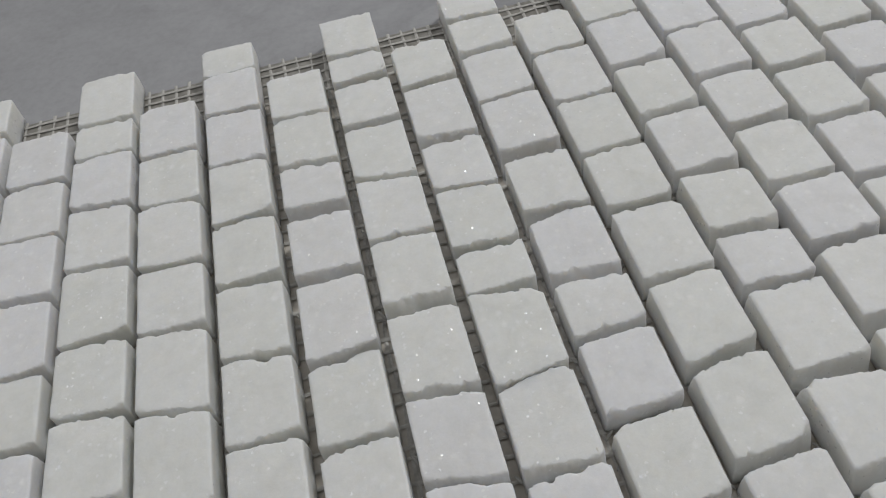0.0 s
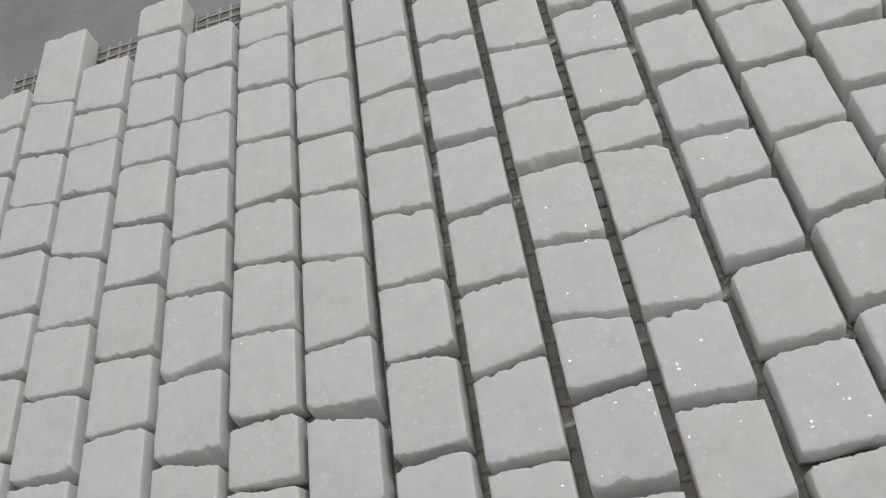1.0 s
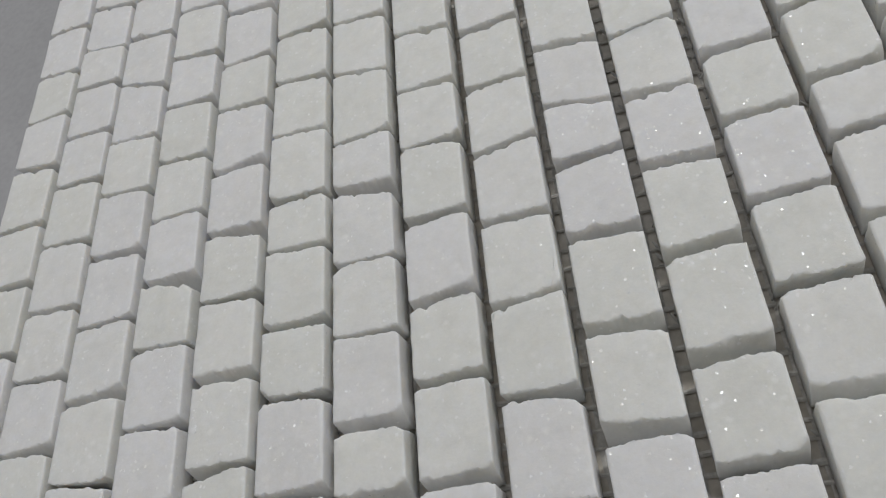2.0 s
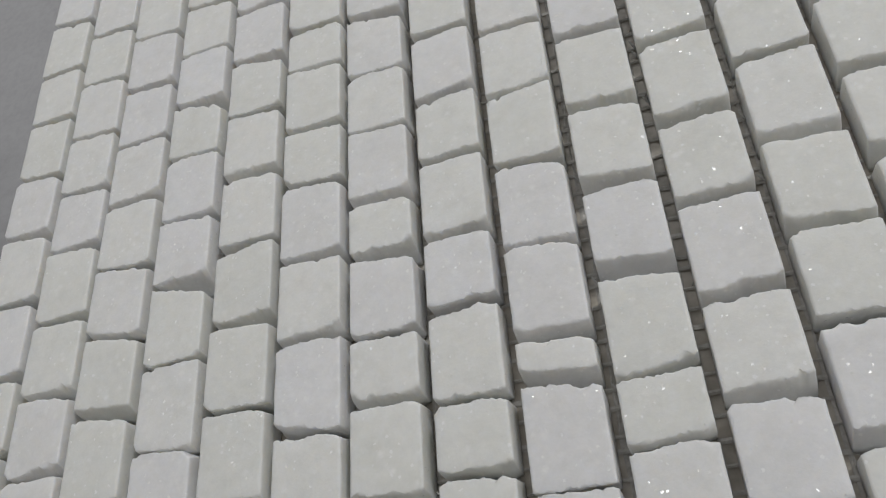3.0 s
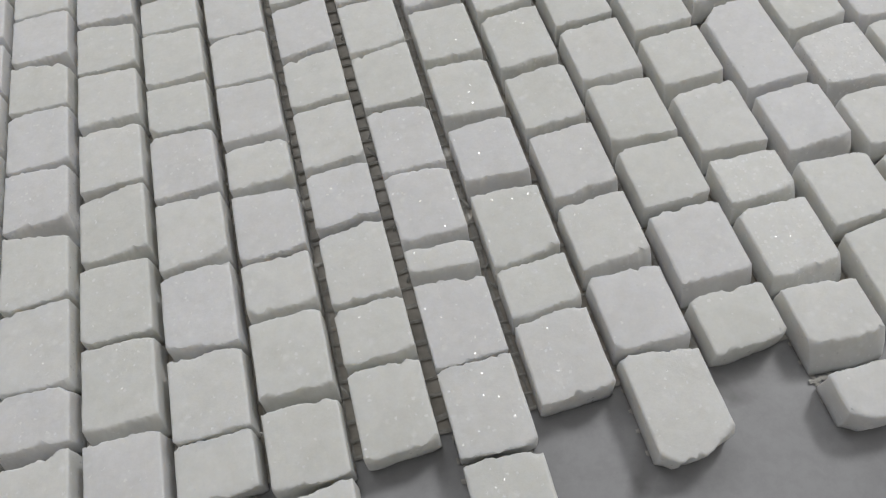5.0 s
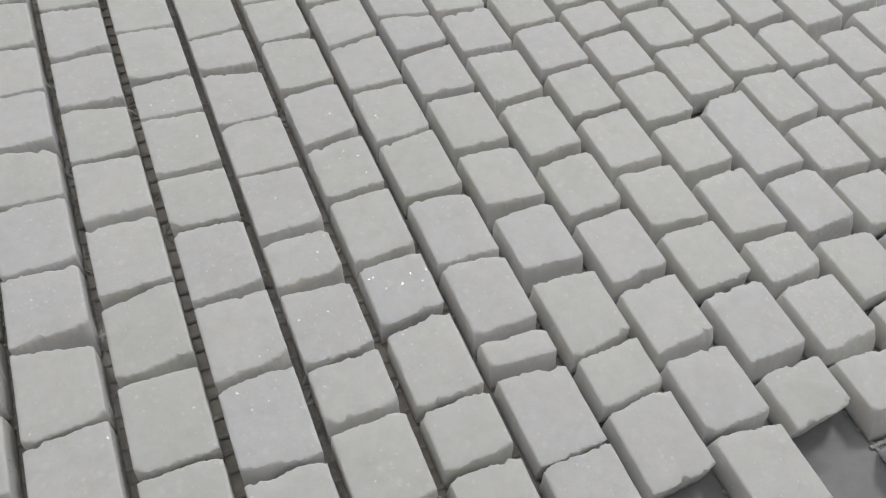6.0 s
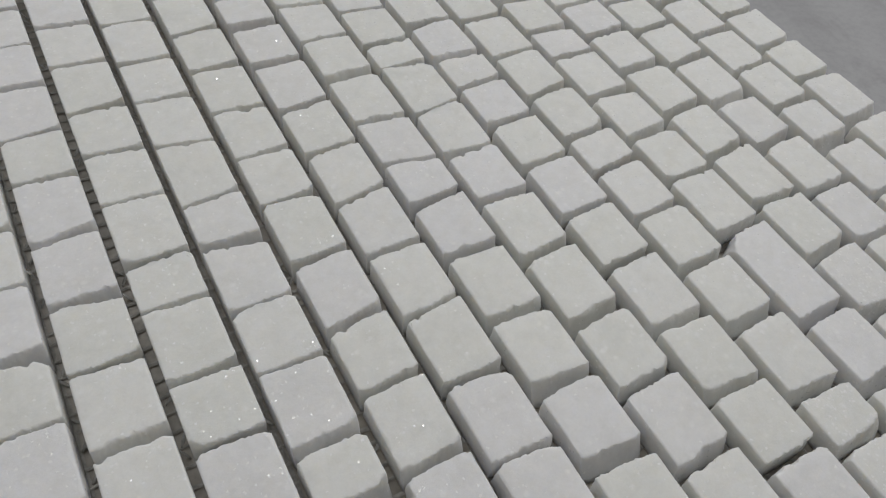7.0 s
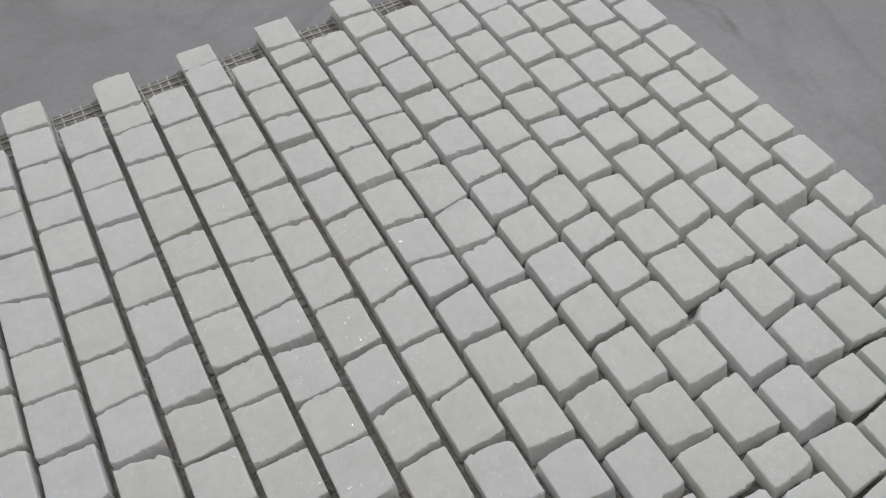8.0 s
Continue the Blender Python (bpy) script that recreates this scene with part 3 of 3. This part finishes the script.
strip(68.3, 83.1, 139.3, [
    (111.4, 112.1, 0.9, 0.9), (92.8, 93.3, 1.9, 2.8), (74.0, 75.2, 2.7, 3.5), (54.4, 54.6, 1.9, 3.7), (37.4, 37.2, 2.3, 3.6),
    (22.7, 22.6, 1.5, 1.9), (3.6, 3.8, 2.4, 4.0), (-15.3, -14.1, 2.7, 4.0), (-33.3, -33.6, 1.8, 1.8), (-53.9, -53.3, 2.4, 2.5),
    (-83.3, -82.9, 2.9, 2.8), (-102.4, -101.6, 3.1, 5.2), (-122.4, -121.4, 2.0, 1.4), (-142.0, -141.6, 1.4, 1.9),
])
strip(85.4, 100.4, 119.8, [
    (99.9, 100.8, 1.2, 1.2), (82.3, 82.7, 2.8, 2.9), (64.1, 64.8, 2.5, 3.4), (45.6, 45.3, 2.1, 2.2), (28.5, 28.5, 2.2, 2.6),
    (10.4, 10.6, 3.3, 3.4), (-11.1, -9.3, 3.0, 3.8), (-30.6, -28.6, 2.8, 2.9), (-49.8, -50.6, 2.1, 1.8), (-70.0, -68.4, 2.8, 3.3),
    (-88.0, -88.8, 3.6, 3.0), (-106.5, -105.9, 2.2, 1.5), (-124.1, -124.2, 1.7, 1.5), (-142.0, -141.9, 1.9, 1.6), (-160.0, -159.7, 1.6, 2.0),
])
strip(102.7, 117.4, 139.3, [
    (117.3, 117.8, 1.4, 1.5), (95.4, 96.1, 2.1, 2.6), (78.6, 78.9, 2.3, 3.1), (60.1, 60.4, 2.4, 3.1), (42.1, 41.5, 2.5, 3.1),
    (24.9, 25.4, 2.4, 2.5), (6.3, 8.1, 2.7, 3.5), (-13.2, -12.2, 2.9, 3.9), (-33.2, -31.3, 2.9, 4.0), (-53.2, -53.0, 2.1, 2.3),
    (-71.5, -72.1, 2.5, 1.7), (-89.8, -90.8, 2.3, 2.3), (-107.4, -107.6, 2.0, 1.8), (-124.1, -125.2, 1.5, 1.6), (-142.2, -141.3, 1.5, 1.7),
])
strip(120.4, 135.3, 119.8, [
    (103.4, 104.7, 1.3, 1.6), (87.8, 88.7, 2.0, 3.4), (70.5, 70.6, 2.9, 3.4), (52.7, 53.9, 2.7, 2.8), (34.6, 35.4, 2.6, 3.2),
    (15.3, 15.8, 2.4, 3.0), (-4.6, -3.2, 1.8, 1.9), (-22.6, -21.8, 2.1, 3.2), (-39.2, -38.3, 4.9, 5.0), (-61.2, -61.5, 2.2, 2.2),
    (-80.8, -81.3, 2.1, 2.0), (-100.2, -101.3, 1.7, 2.1), (-119.8, -121.1, 1.9, 2.0), (-139.8, -140.5, 1.6, 1.5), (-159.3, -160.4, 1.7, 1.4),
])
strip(137.6, 152.8, 139.3, [
    (118.8, 119.1, 1.6, 1.4), (99.3, 98.0, 2.2, 1.7), (78.1, 78.6, 1.5, 1.4), (57.5, 58.7, 2.9, 3.6), (38.2, 39.9, 2.7, 2.8),
    (20.5, 21.4, 2.5, 2.6), (1.9, 3.0, 2.4, 2.5), (-15.1, -15.0, 2.7, 3.4), (-35.7, -34.6, 3.1, 3.8), (-54.5, -53.3, 2.3, 3.0),
    (-72.1, -70.8, 1.4, 1.5), (-89.7, -88.4, 1.9, 1.5), (-107.1, -106.2, 1.4, 1.7), (-123.8, -124.6, 1.5, 2.2), (-141.9, -141.6, 1.4, 1.8),
])
